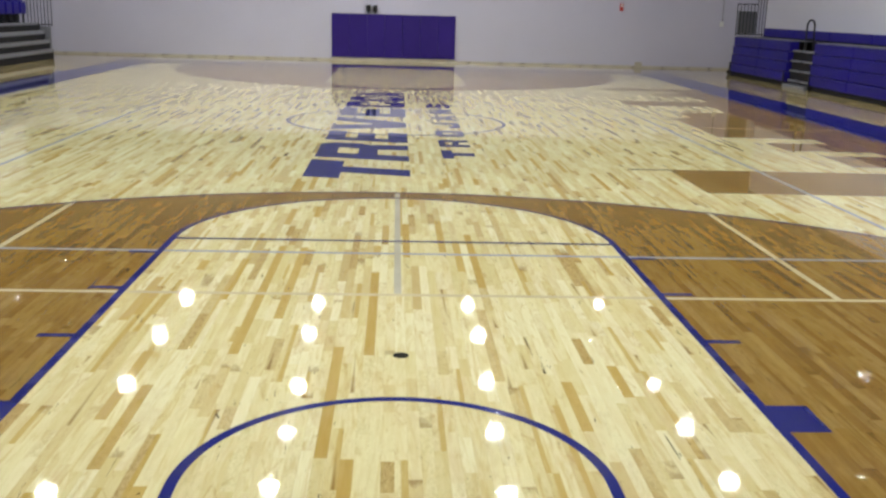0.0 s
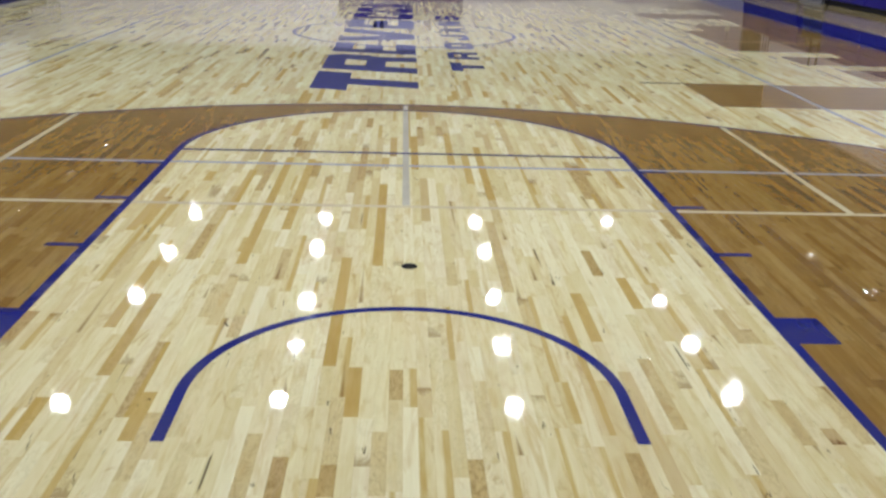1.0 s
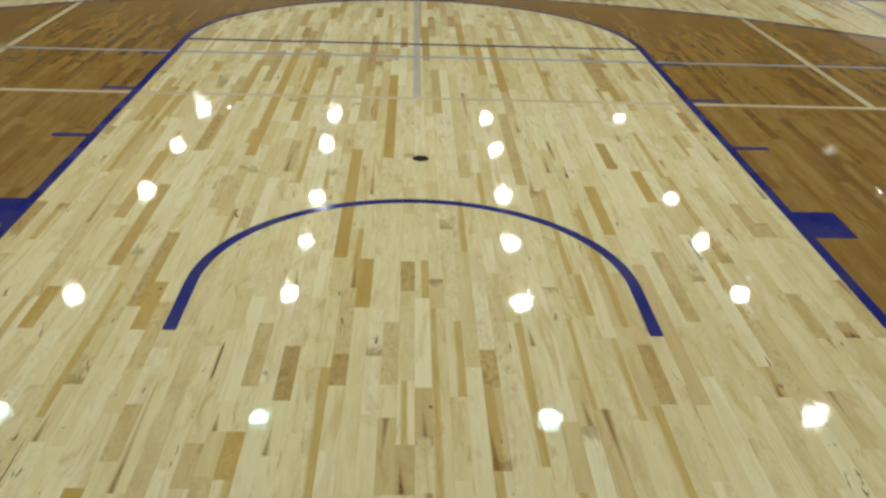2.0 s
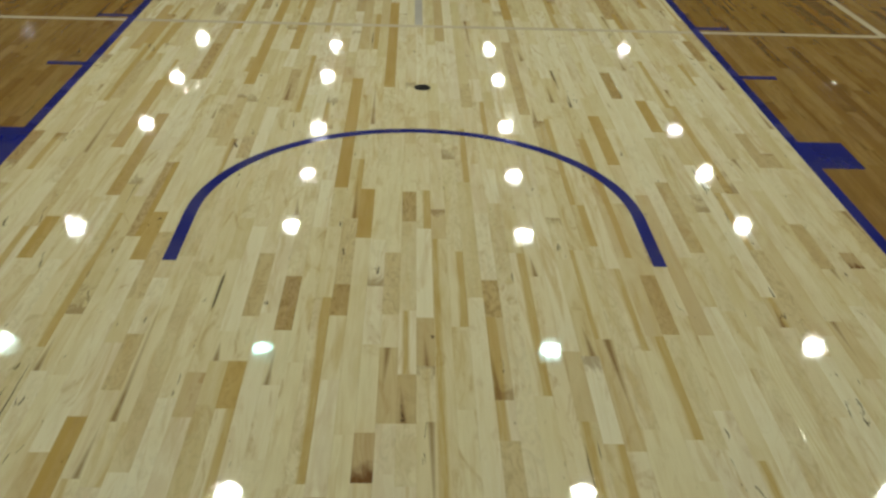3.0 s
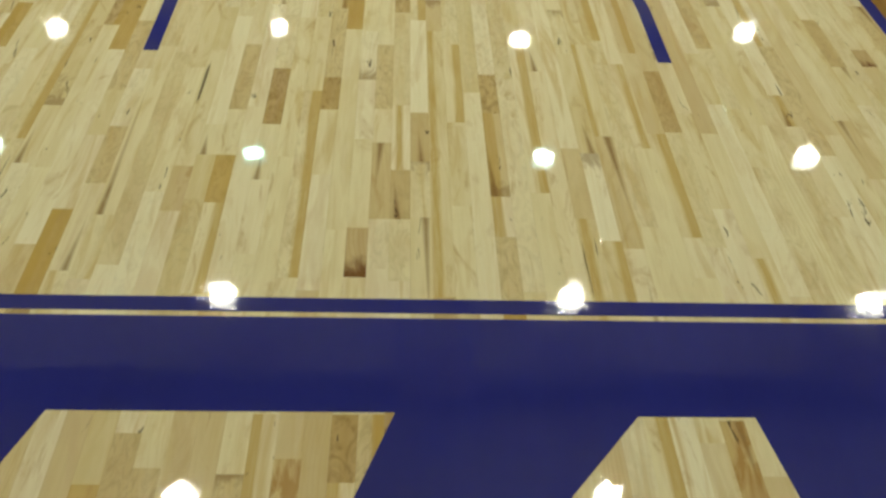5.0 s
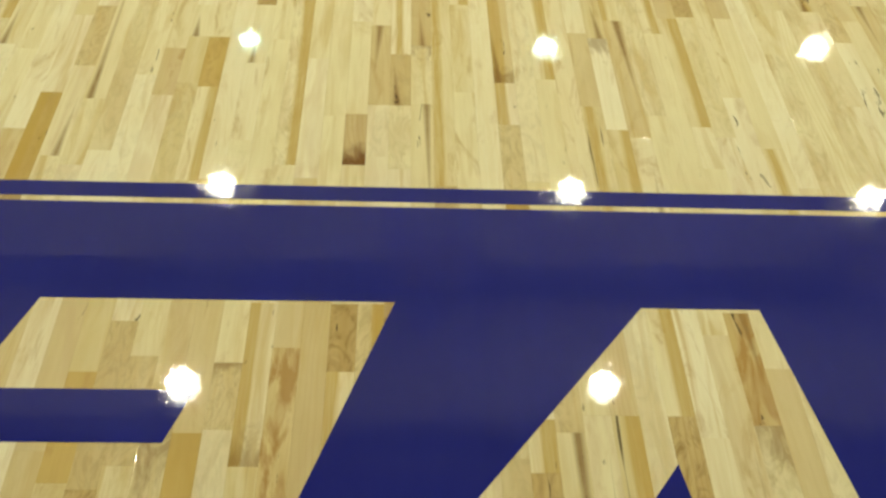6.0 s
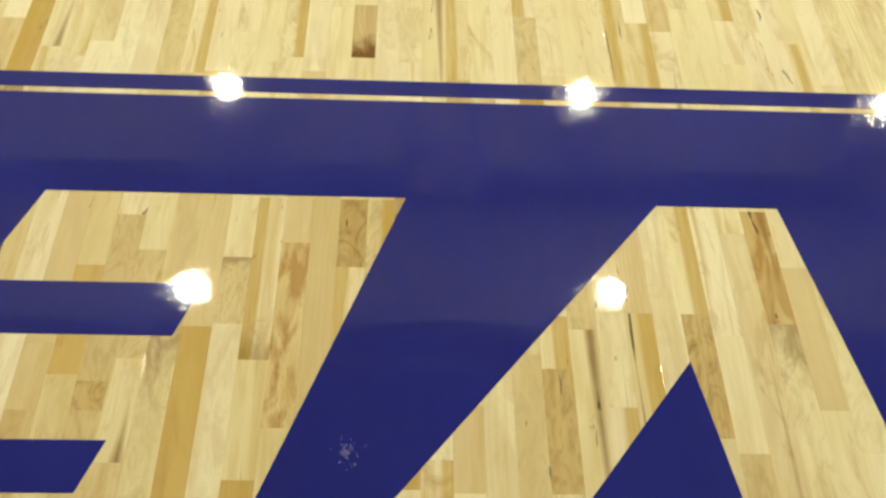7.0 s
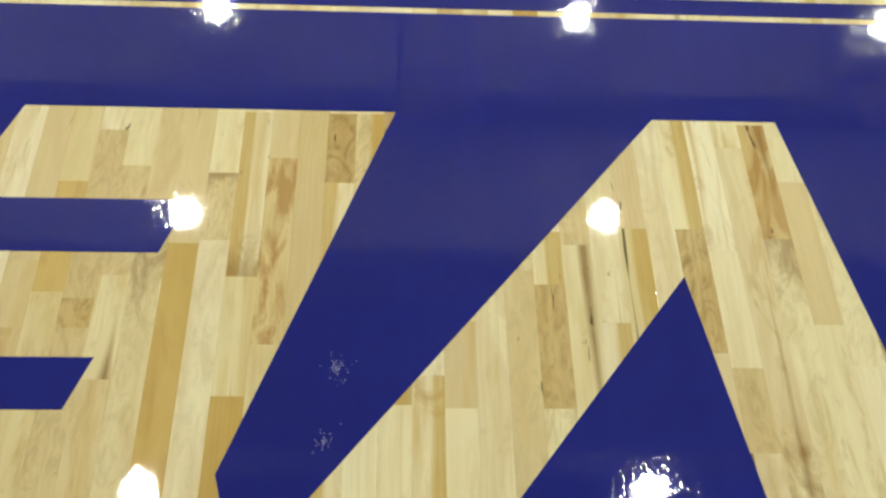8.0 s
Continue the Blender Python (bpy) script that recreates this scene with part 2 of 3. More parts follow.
TRIM = plain("tan_base_trim", (0.43, 0.39, 0.33), 0.5, 0, 9, 0.15)
for mt in (SEAT, PAD, SKIRT):
    mt.node_tree.nodes["Principled BSDF"].inputs["Specular IOR Level"].default_value = 0.2
RED = plain("red_plastic", (0.45, 0.03, 0.025), 0.4, 0, 9, 0.1)
WHITE = plain("white_plastic", (0.7, 0.7, 0.68), 0.4, 0, 9, 0.06)
BRASS = plain("dark_bronze", (0.012, 0.010, 0.008), 0.85, 0.0, 30, 0.3)
BRASS.node_tree.nodes["Principled BSDF"].inputs["Specular IOR Level"].default_value = 0.1
BEAM = plain("beam_paint", (0.26, 0.26, 0.27), 0.7, 0, 1.0, 0.06)



def lamp_lens(name, color, strength):
    m = Nodes(name)
    m.bsdf.inputs["Base Color"].default_value = (0.9, 0.9, 0.9, 1)
    m.bsdf.inputs["Emission Color"].default_value = (*color, 1)
    m.bsdf.inputs["Emission Strength"].default_value = strength
    return m.mat


# bottom lens and dimmer prismatic side of each kind of lamp
def lamp_pair(name, color, share):
    return lamp_lens(name + "_lens", color, LAMP * share), lamp_lens(name + "_refractor", color, LAMP * share * 0.05)


GOOD = lamp_pair("lamp", (0.965, 1.0, 0.96), 1.0)
COLD = lamp_pair("ageing_lamp", (0.45, 1.0, 0.92), 0.14)
WEAK = lamp_pair("weak_lamp", (1.0, 0.97, 0.97), 0.28)
COOL = lamp_pair("cool_lamp", (0.66, 1.0, 0.96), 0.5)


# ---- mesh helpers ----
def mesh_of(name, verts, faces, mats, slots=None):
    me = bpy.data.meshes.new(name)
    me.from_pydata(verts, [], faces)
    for mt in mats:
        me.materials.append(mt)
    if slots is not None:
        me.polygons.foreach_set("material_index", slots)
    me.update()
    return me


def part(name, bm, material, parent, label=""):
    me = bpy.data.meshes.new(name)
    bm.to_mesh(me)
    bm.free()
    me.materials.append(material)
    ob = new(name, me)
    ob.parent = parent
    return tagged(ob, label)


def box(bm, x0, x1, y0, y1, z0, z1, bevel=0.0):
    """Adds a box, its edges rounded by bevel."""
    made = bmesh.ops.create_cube(bm, size=1.0, matrix=Matrix.Translation(((x0 + x1) / 2, (y0 + y1) / 2, (z0 + z1) / 2)) @ Matrix.Diagonal((x1 - x0, y1 - y0, z1 - z0, 1)))
    if bevel:
        edges = list({e for v in made["verts"] for e in v.link_edges})
        bmesh.ops.bevel(bm, geom=edges, offset=bevel, segments=2, affect="EDGES", profile=0.5)
    return bm


def boxes(*dims, bevel=0.0):
    bm = bmesh.new()
    for d in dims:
        box(bm, *d, bevel=bevel)
    return bm


def tube(bm, points, radius, sides=8):
    """Adds a round bar along a line of points."""
    rings = []
    for i, p in enumerate(points):
        a, b = Vector(points[max(i - 1, 0)]), Vector(points[min(i + 1, len(points) - 1)])
        q = (b - a).to_track_quat("Z", "Y")
        rings.append([bm.verts.new(Vector(p) + q @ Vector((radius * math.cos(k * math.tau / sides), radius * math.sin(k * math.tau / sides), 0))) for k in range(sides)])
    for r, s in zip(rings, rings[1:]):
        for k in range(sides):
            bm.faces.new((r[k], r[(k + 1) % sides], s[(k + 1) % sides], s[k]))
    bm.faces.new(rings[0][::-1])
    bm.faces.new(rings[-1])
    return bm


def disc(bm, x, y, z0, z1, r, sides=32, r2=None):
    bmesh.ops.create_cone(bm, cap_ends=True, segments=sides, radius1=r, radius2=r if r2 is None else r2, depth=z1 - z0, matrix=Matrix.Translation((x, y, (z0 + z1) / 2)))
    return bm


def thing(name, label, category, at=(0, 0, 0), group="", kind=""):
    ob = new(name)
    ob.location = at
    return tagged(ob, label, category, group, kind)


# ---- room ----
def structure(name, bm, material, label):
    me = bpy.data.meshes.new(name)
    bm.to_mesh(me)
    bm.free()
    me.materials.append(material)
    return tagged(new(name, me), label, "wall" if "wall" in name else name, kind="structure")


structure("wall_north", boxes((-SIDE - 0.3, SIDE + 0.3, WALL_N, WALL_N + 0.3, -0.1, CEIL)), WALL, "pale grey painted gym end wall")
structure("wall_south", boxes((-SIDE - 0.3, SIDE + 0.3, WALL_S - 0.3, WALL_S, -0.1, CEIL)), WALL, "pale grey painted gym end wall")
structure("wall_east", boxes((SIDE, SIDE + 0.3, WALL_S, WALL_N, -0.1, CEIL)), WALL_W, "white painted side wall behind folded bleachers")
structure("wall_west", boxes((-SIDE - 0.3, -SIDE, WALL_S, WALL_N, -0.1, CEIL)), WALL_W, "white painted side wall behind bleachers")
_c = boxes((-SIDE - 0.3, SIDE + 0.3, WALL_S - 0.3, WALL_N + 0.3, CEIL, CEIL + 0.3))
for i in range(14):
    yb = -3.15 + 2.55 * i
    have = len(_c.faces)
    box(_c, -SIDE, SIDE, yb - 0.12, yb + 0.12, CEIL - 0.5, CEIL - 0.38)
    box(_c, -SIDE, SIDE, yb - 0.02, yb + 0.02, CEIL - 0.4, CEIL + 0.01)
    _c.faces.ensure_lookup_table()
    for face in _c.faces[have:]:
        face.material_index = 1
structure("ceiling", _c, DECK, "pale painted gym ceiling with grey cross beams").data.materials.append(BEAM)
for s_ in (-1, 1):
    a_, b_ = sorted((s_ * SIDE, s_ * (SIDE - 0.03)))
    structure("trim", boxes((a_ + 0.002 * s_, b_ - 0.0 if s_ < 0 else b_ - 0.002, WALL_S, WALL_N - 0.04, 4.3, CEIL - 0.6)), UPPER, "dark acoustic panelling high on the side wall")
# unseen dark sheet, added so the near floor mirrors less ceiling light
structure("trim", boxes((-SIDE, SIDE, WALL_S, 4.2, CEIL - 0.06, CEIL - 0.002)), UPPER, "unseen dark sheet added under one end of the ceiling")
structure("trim", boxes((-SIDE, SIDE, WALL_N - 0.03, WALL_N - 0.002, 2.6, CEIL - 0.6)), UPPER, "dark acoustic panelling high on the end wall")
_b = boxes((-SIDE, -2.3, WALL_N - 0.02, WALL_N, 0.0, 0.07), (2.06, SIDE, WALL_N - 0.02, WALL_N, 0.0, 0.07), (-2.3, 2.06, WALL_N - 0.025, WALL_N, 0.0, 0.11))
structure("baseboard", _b, TRIM, "tan vented base trim along the end wall")

# ---- floor ----
floor = structure("floor", boxes((-SIDE, SIDE, WALL_S, WALL_N, -0.12, -0.003)), SUB, "glossy varnished maple basketball court floor")
floor["category"] = "floor"


# ---- painted court markings, each a thin coat on the boards ----
PZ = 0.0008


def coat(name, loops, material, label=""):
    """A coat of paint with the outline loops[0] and holes loops[1:], with its thin edge."""
    from_loops = [[Vector((x, y, 0)) for x, y in lp] for lp in loops]
    flat = [v for lp in from_loops for v in lp]
    n = len(flat)
    tris = mathutils_tess(from_loops)
    verts = [(v.x, v.y, PZ) for v in flat] + [(v.x, v.y, 0.0) for v in flat]
    faces = []
    for a, b, c in tris:
        nz = (flat[b] - flat[a]).cross(flat[c] - flat[a]).z
        faces.append((a, b, c) if nz > 0 else (a, c, b))
    k = 0
    for lp in from_loops:
        m = len(lp)
        for i in range(m):
            a, b = k + i, k + (i + 1) % m
            faces.append((a, b, b + n, a + n))
        k += m
    ob = new(name, mesh_of(name, verts, faces, [material]))
    ob.parent = floor
    return tagged(ob, label)


def mathutils_tess(loops):
    from mathutils.geometry import tessellate_polygon
    return tessellate_polygon(loops)


def line(x0, y0, x1, y1, material=PURPLE, name="court_line"):
    return coat(name, [[(x0, y0), (x1, y0), (x1, y1), (x0, y1)]], material)


def band_path(inner, outer, material=PURPLE, name="court_line"):
    """A curved line between an inner and an outer run of points."""
    n = len(inner)
    verts = [(x, y, PZ) for x, y in inner] + [(x, y, PZ) for x, y in outer]
    verts += [(x, y, 0.0) for x, y in inner] + [(x, y, 0.0) for x, y in outer]
    faces = []
    for i in range(n - 1):
        faces += [(i, n + i, n + i + 1, i + 1), (i, i + 1, 2 * n + i + 1, 2 * n + i), (n + i + 1, n + i, 3 * n + i, 3 * n + i + 1)]
    me = mesh_of(name, verts, faces, [material])
    if me.polygons[0].normal.z < 0:
        me.flip_normals()
    ob = new(name, me)
    ob.parent = floor
    return ob


def arc_points(cx, cy, r, a0, a1, n):
    return [(cx + r * math.cos(radians(a0 + (a1 - a0) * i / n)), cy + r * math.sin(radians(a0 + (a1 - a0) * i / n))) for i in range(n + 1)]


def end_markings(f):
    """Lane, free-throw circle, restricted arc, blocks and three-point line of one end; f maps y to its end."""
    def fix(pts):
        return [(x, f(y)) for x, y in pts]

    def ln(x0, y0, x1, y1, mt=PURPLE):
        a, b = sorted((f(y0), f(y1)))
        return line(x0, a, x1, b, mt)

    for s in (-1, 1):
        a, b = sorted((s * LANE, s * (LANE - LINE)))
        ln(a, 0, b, FTL)
        a, b = sorted((s * LANE, s * (LANE + 8 * 0.0254)))
        ln(a, 7 * FT, b, 8 * FT)
        for k in (11, 14 + 2 / 12, 17 + 4 / 12):
            ln(a, k * FT, b, k * FT + LINE)
    ln(-LANE + LINE, FTL - LINE, LANE - LINE, FTL)
    band_path(fix(arc_points(0, FTL, LANE - LINE, 0, 180, 60)), fix(arc_points(0, FTL, LANE, 0, 180, 60)))
    r1, r0 = 0.915, 0.915 - LINE
    stub = 4 * FT
    band_path(fix([(r0, stub)] + arc_points(0, HOOP, r0, 0, 180, 64) + [(-r0, stub)]), fix([(r1, stub)] + arc_points(0, HOOP, r1, 0, 180, 64) + [(-r1, stub)]))
    t0 = THREE - LINE
    band_path(fix([(t0, 0.0)] + arc_points(0, HOOP, t0, 0, 180, 120) + [(-t0, 0.0)]), fix([(THREE, 0.0)] + arc_points(0, HOOP, THREE, 0, 180, 120) + [(-THREE, 0.0)]))


end_markings(lambda y: y)
end_markings(lambda y: LEN - y)
CENTRE = LEN / 2
band_path(arc_points(0, CENTRE, RING - LINE, 0, 360, 96), arc_points(0, CENTRE, RING, 0, 360, 96))
PZ = 0.0007
line(-HALF, CENTRE - LINE / 2, HALF, CENTRE + LINE / 2, CREAM)
# boundary lines, then the strip of bare boards and the wide purple border
GAP0, GAP1, BORD, BEND = 0.05, 0.068, 8.75, 1.45
PZ = 0.0009
line(-HALF - GAP0, -GAP0, HALF + GAP0, 0)
line(-HALF - GAP0, LEN, HALF + GAP0, LEN + GAP0)
line(-HALF - GAP0, 0, -HALF, LEN)
line(HALF, 0, HALF + GAP0, LEN)
# second game's grey lines and cream lines
PZ = 0.0006
for s in (-1, 1):
    line(s * 4.5 - 0.025, 5.33, s * 4.5 + 0.025, LEN - 5.33, GREY)
    for a, b in ((4.24, 7.2), (LEN - 7.2, LEN - 4.24)):
        line(s * 3.03 - 0.025, a, s * 3.03 + 0.025, b, CREAM)
for y in (5.355, LEN - 5.355):
    line(-4.475, y - 0.025, 4.475, y + 0.025, GREY)
PZ = 0.0005
for y in (4.25, LEN - 4.25):
    line(-5.6, y - 0.025, 5.6, y + 0.025, CREAM)
PZ = 0.0007
line(-0.012, 4.28, 0.038, 7.86, PALE_GREY)


# letters knocked out of the near border
def slant(y):
    return 0.363 * (-0.363 - y)


def end_letters():
    yb = -1.25
    e = []
    for x, y in ((-0.036, -0.363), (-0.794, -0.363), (-0.794, -0.598), (-0.345, -0.598), (-0.345, -0.72), (-0.70, -0.72), (-0.70, -0.938),
                 (-0.345, -0.938), (-0.345, -1.036), (-0.72, -1.036), (-0.72, yb)):
        e.append((x - slant(y), y))
    e += [(-0.293, yb), (-0.322, -1.149)]
    v = [(0.770, -0.370), (0.505, -0.370), (-0.219, yb), (0.127, yb), (0.514, -0.759), (0.596, yb), (0.920, yb)]
    return [e, v]


PZ = 0.0009
coat("border_band", [[(-BORD, -BEND), (BORD, -BEND), (BORD, -GAP1), (-BORD, -GAP1)]] + end_letters(), PURPLE, "purple border with letters left as bare maple")
line(-BORD, LEN + GAP1, BORD, LEN + 1.15, PURPLE, "border_band")
for s in (-1, 1):
    a, b = sorted((s * (HALF + GAP1), s * BORD))
    line(a, -GAP1, b, LEN + GAP1, PURPLE, "border_band")

# block letters along the middle of the court; u along the word, v up the letter, both 0 to 1
K = 0.30
GLYPH = {
    "T": [[(0, 1), (0, 0.66), (0.33, 0.66), (0.33, 0), (0.67, 0), (0.67, 0.66), (1, 0.66), (1, 1)]],
    "R": [[(0, 0), (K, 0), (K, 0.34), (0.62, 0.34), (0.7, 0), (1, 0), (0.93, 0.42), (1, 0.55), (1, 0.86), (0.88, 1), (0, 1)],
          [(K, 0.55), (K, 0.78), (0.66, 0.78), (0.66, 0.55)]],
    "E": [[(0, 0), (1, 0), (1, 0.24), (K, 0.24), (K, 0.4), (0.85, 0.4), (0.85, 0.62), (K, 0.62), (K, 0.77), (1, 0.77), (1, 1), (0, 1)]],
    "V": [[(0.32, 0), (0.68, 0), (1, 1), (0.69, 1), (0.5, 0.35), (0.31, 1), (0, 1)]],
    "C": [[(0.14, 0), (0.86, 0), (1, 0.14), (1, 0.36), (0.7, 0.36), (0.7, 0.24), (K, 0.24), (K, 0.76), (0.7, 0.76), (0.7, 0.64), (1, 0.64), (1, 0.86), (0.86, 1), (0.14, 1), (0, 0.86), (0, 0.14)]],
    "A": [[(0, 0), (0.3, 0), (0.35, 0.18), (0.65, 0.18), (0.7, 0), (1, 0), (0.7, 1), (0.3, 1)], [(0.41, 0.38), (0.5, 0.72), (0.59, 0.38)]],
    "O": [[(0.14, 0), (0.86, 0), (1, 0.14), (1, 0.86), (0.86, 1), (0.14, 1), (0, 0.86), (0, 0.14)], [(K, 0.25), (K, 0.75), (0.7, 0.75), (0.7, 0.25)]],
    "J": [[(0.14, 0), (0.86, 0), (1, 0.14), (1, 1), (0.66, 1), (0.66, 0.25), (0.34, 0.25), (0.34, 0.42), (0, 0.42), (0, 0.14)]],
    "N": [[(0, 0), (0.3, 0), (0.3, 0.5), (0.68, 0), (1, 0), (1, 1), (0.7, 1), (0.7, 0.5), (0.32, 1), (0, 1)]],
    "S": [[(0.14, 0), (0.86, 0), (1, 0.14), (1, 0.5), (0.88, 0.62), (0.32, 0.62), (0.32, 0.77), (1, 0.77), (1, 1), (0.14, 1), (0, 0.86), (0, 0.5), (0.12, 0.38), (0.68, 0.38), (0.68, 0.24), (0, 0.24), (0, 0)]],
}


def letter(ch, y0, width, lean, base, top):
    loops = [[(base + (top - base) * v, y0 + width * u - lean * (1 - v)) for u, v in lp] for lp in GLYPH[ch]]
    coat("painted_letter", loops, PURPLE, "purple painted block letter on bare maple")


PZ = 0.0010
for k, (ch, y0, w) in enumerate((("T", 8.79, 1.24), ("R", 10.25, 1.39), ("E", 11.88, 1.05), ("V", 13.08, 1.76), ("E", 15.06, 1.4), ("C", 16.66, 1.0), ("C", 17.84, 0.95), ("A", 18.93, 0.9))):
    letter(ch, y0, w, 0.3 * (1 - k / 7), 0.16, -1.05 + 0.016 * k)
for k, ch in enumerate("TROJANS"):
    letter(ch, 10.30 + 1.07 * k, 0.72, 0.0, 1.03, 0.60)

# ---- ceiling lights ----
LIGHT_Z = 7.47


def high_bay_light(at, kind=GOOD):
    ob = thing("high_bay_light", "round white high-bay lamp hung from the gym ceiling", "ceiling light", at, "high-bay lamps over the court")
    bm = disc(bmesh.new(), 0, 0, 0.15, 0.24, 0.20, 28, 0.15)
    disc(bm, 0, 0, 0.24, 0.44, 0.11, 20)
    for k in range(10):
        a = k * math.tau / 10
        tube(bm, [(0.11 * math.cos(a), 0.11 * math.sin(a), 0.26), (0.16 * math.cos(a), 0.16 * math.sin(a), 0.245)], 0.006, 4)
    housing = part("housing", bm, STEEL, ob)
    # fluted bell that widens upwards, and the open lens at its foot
    n, bell = 22, bmesh.new()
    rings = [[bell.verts.new(((r + 0.012 * (k % 2)) * math.cos(k * math.tau / n), (r + 0.012 * (k % 2)) * math.sin(k * math.tau / n), z)) for k in range(n)]
             for r, z in ((0.145, 0.02), (0.16, 0.06), (0.168, 0.11), (0.17, 0.15))]
    for a, b in zip(rings, rings[1:]):
        for k in range(n):
            bell.faces.new((a[k], a[(k + 1) % n], b[(k + 1) % n], b[k]))
    white = kind in (GOOD, WEAK)
    part("refractor", bell, kind[1], housing, "glowing fluted white bell" if white else "greenish fluted bell")
    bm = disc(bmesh.new(), 0, 0, 0.005, 0.019, 0.142, 22)
    for k in range(5):
        a = k * math.tau / 5 + 0.3
        disc(bm, 0.148 * math.cos(a), 0.148 * math.sin(a), 0.005, 0.019, 0.018 + 0.008 * (k % 2), 8)
    part("lens", bm, kind[0], housing, "bright white round lens" if white else "cold greenish round lens")
    part("hanger", tube(bmesh.new(), [(0, 0, 0.44), (0, 0, CEIL - LIGHT_Z + 0.002)], 0.012, 6), STEEL, ob)
    return ob


# the four lines of lamps: x and y of each
LAMPS = [
    ((-6.72, 1.4), (-6.72, 4.7), (-6.72, 8.0), (-6.7, 11.5), (-6.72, 15.5), (-6.68, 21.15), (-6.68, 24.7), (-6.68, 28.4)),
    ((-2.44, 1.45), (-2.42, 4.68), (-2.42, 8.0), (-2.42, 11.35), (-2.42, 15.75), (-2.35, 18.27), (-2.36, 21.0), (-2.45, 25.1), (-2.42, 28.1)),
    ((2.5, 1.44), (2.42, 4.72), (2.4, 8.02), (2.37, 11.4), (2.34, 15.5), (2.37, 18.38), (2.44, 21.42), (2.5, 25.0), (2.43, 27.98)),
    ((6.8, 1.4), (6.75, 4.7), (6.67, 7.98), (6.92, 11.6), (7.02, 16.04), (6.88, 18.65), (6.82, 21.32), (6.79, 28.25)),
]
AGEING = {(-2.42, 11.35): COLD, (2.37, 11.4): COOL, (-6.7, 11.5): COOL, (-2.35, 18.27): WEAK, (6.79, 28.25): WEAK, (6.82, 21.32): WEAK}
first = None
for spot in (p for row in LAMPS for p in row):
    if spot in AGEING:
        high_bay_light((*spot, LIGHT_Z), AGEING[spot])
    elif first is None:
        first = high_bay_light((*spot, LIGHT_Z))
    else:
        copy_thing(first, pose(*spot, LIGHT_Z))


def folded_backboard(x):
    ob = thing("folded_backboard", "practice backboard folded up under the gym ceiling", "backboard", (x, 6.36, 7.3))
    part("board", boxes((-0.47, 0.47, -0.42, 0.42, 0.02, 0.045), bevel=0.006), WALL_W, ob)
    bm = boxes((-0.49, -0.45, -0.44, 0.44, 0, 0.02), (0.45, 0.49, -0.44, 0.44, 0, 0.02), (-0.45, 0.45, -0.44, -0.40, 0, 0.02), (-0.45, 0.45, 0.40, 0.44, 0, 0.02))
    part("frame", bm, BLACK, ob)
    bm = boxes((-0.17, -0.14, -0.28, 0.0, 0.008, 0.02), (0.14, 0.17, -0.28, 0.0, 0.008, 0.02), (-0.14, 0.14, -0.28, -0.25, 0.008, 0.02), (-0.14, 0.14, -0.03, 0.0, 0.008, 0.02))
    part("target_square", bm, BLACK, ob)
    for s in (-0.46, 0.42):
        part("mast", tube(bmesh.new(), [(s, 0.3, 0.06), (s, 2.6, 0.35), (s, 2.6, CEIL - 7.3 + 0.01)], 0.03), BLACK, ob)
    part("hanger", tube(bmesh.new(), [(0, 0, 0.045), (0, 0, CEIL - 7.3 + 0.01)], 0.02), BLACK, ob)


for x in (0.47, 6.15):
    folded_backboard(x)


# ---- end wall ----
def wall_pad():
    ob = thing("wall_pad", "dark purple vinyl safety padding on the end wall", "wall pad", (-0.12, WALL_N, 0))
    n, w = 7, 4.3
    for i in range(n):
        a = -w / 2 + w * i / n
        part("pad_panel", boxes((a + 0.001, a + w / n - 0.001, -0.075, -0.012, 0.125, 1.6), bevel=0.009), PAD, ob)
    part("backing_board", boxes((-w / 2, w / 2, -0.012, -0.001, 0.12, 1.61)), TRIM, ob)


wall_pad()


def wall_speaker(x):
    ob = thing("wall_speaker", "small black box fixed above the purple padding", "speaker", (x, WALL_N, 1.62))
    case = part("case", boxes((-0.075, 0.075, -0.14, -0.01, 0.06, 0.28), bevel=0.012), BLACK, ob)
    part("grille", boxes((-0.06, 0.06, -0.146, -0.14, 0.075, 0.265), bevel=0.002), SKIRT, case)
    part("bracket", boxes((-0.03, 0.03, -0.08, 0, 0.0, 0.08), bevel=0.004), BLACK, ob)


for x in (-1.0, -0.77):
    wall_speaker(x)


def fire_alarm():
    ob = thing("fire_alarm", "red fire alarm sounder on the grey wall", "fire alarm", (7.82, WALL_N, 2.06))
    body = part("body", boxes((-0.06, 0.06, -0.06, 0, -0.13, 0.13), bevel=0.01), RED, ob)
    part("strobe", boxes((-0.035, 0.035, -0.075, -0.06, 0.02, 0.1), bevel=0.004), WHITE, body, "clear white strobe window")


fire_alarm()


def junction_box():
    ob = thing("junction_box", "white junction box with conduit on the grey wall", "junction box", (11.42, WALL_N, 1.58))
    part("box", boxes((-0.07, 0.07, -0.07, 0, -0.09, 0.09), bevel=0.01), WHITE, ob)
    part("conduit", tube(bmesh.new(), [(0.02, -0.02, 0.09), (0.02, -0.02, 6.0)], 0.013), STEEL, ob)


junction_box()


def wall_outlet():
    ob = thing("wall_outlet", "tan outlet plate low on the end wall", "outlet", (8.55, WALL_N - 0.02, 0.1))
    part("plate", boxes((-0.13, 0.13, -0.03, 0, -0.06, 0.1), bevel=0.008), TRIM, ob)


wall_outlet()


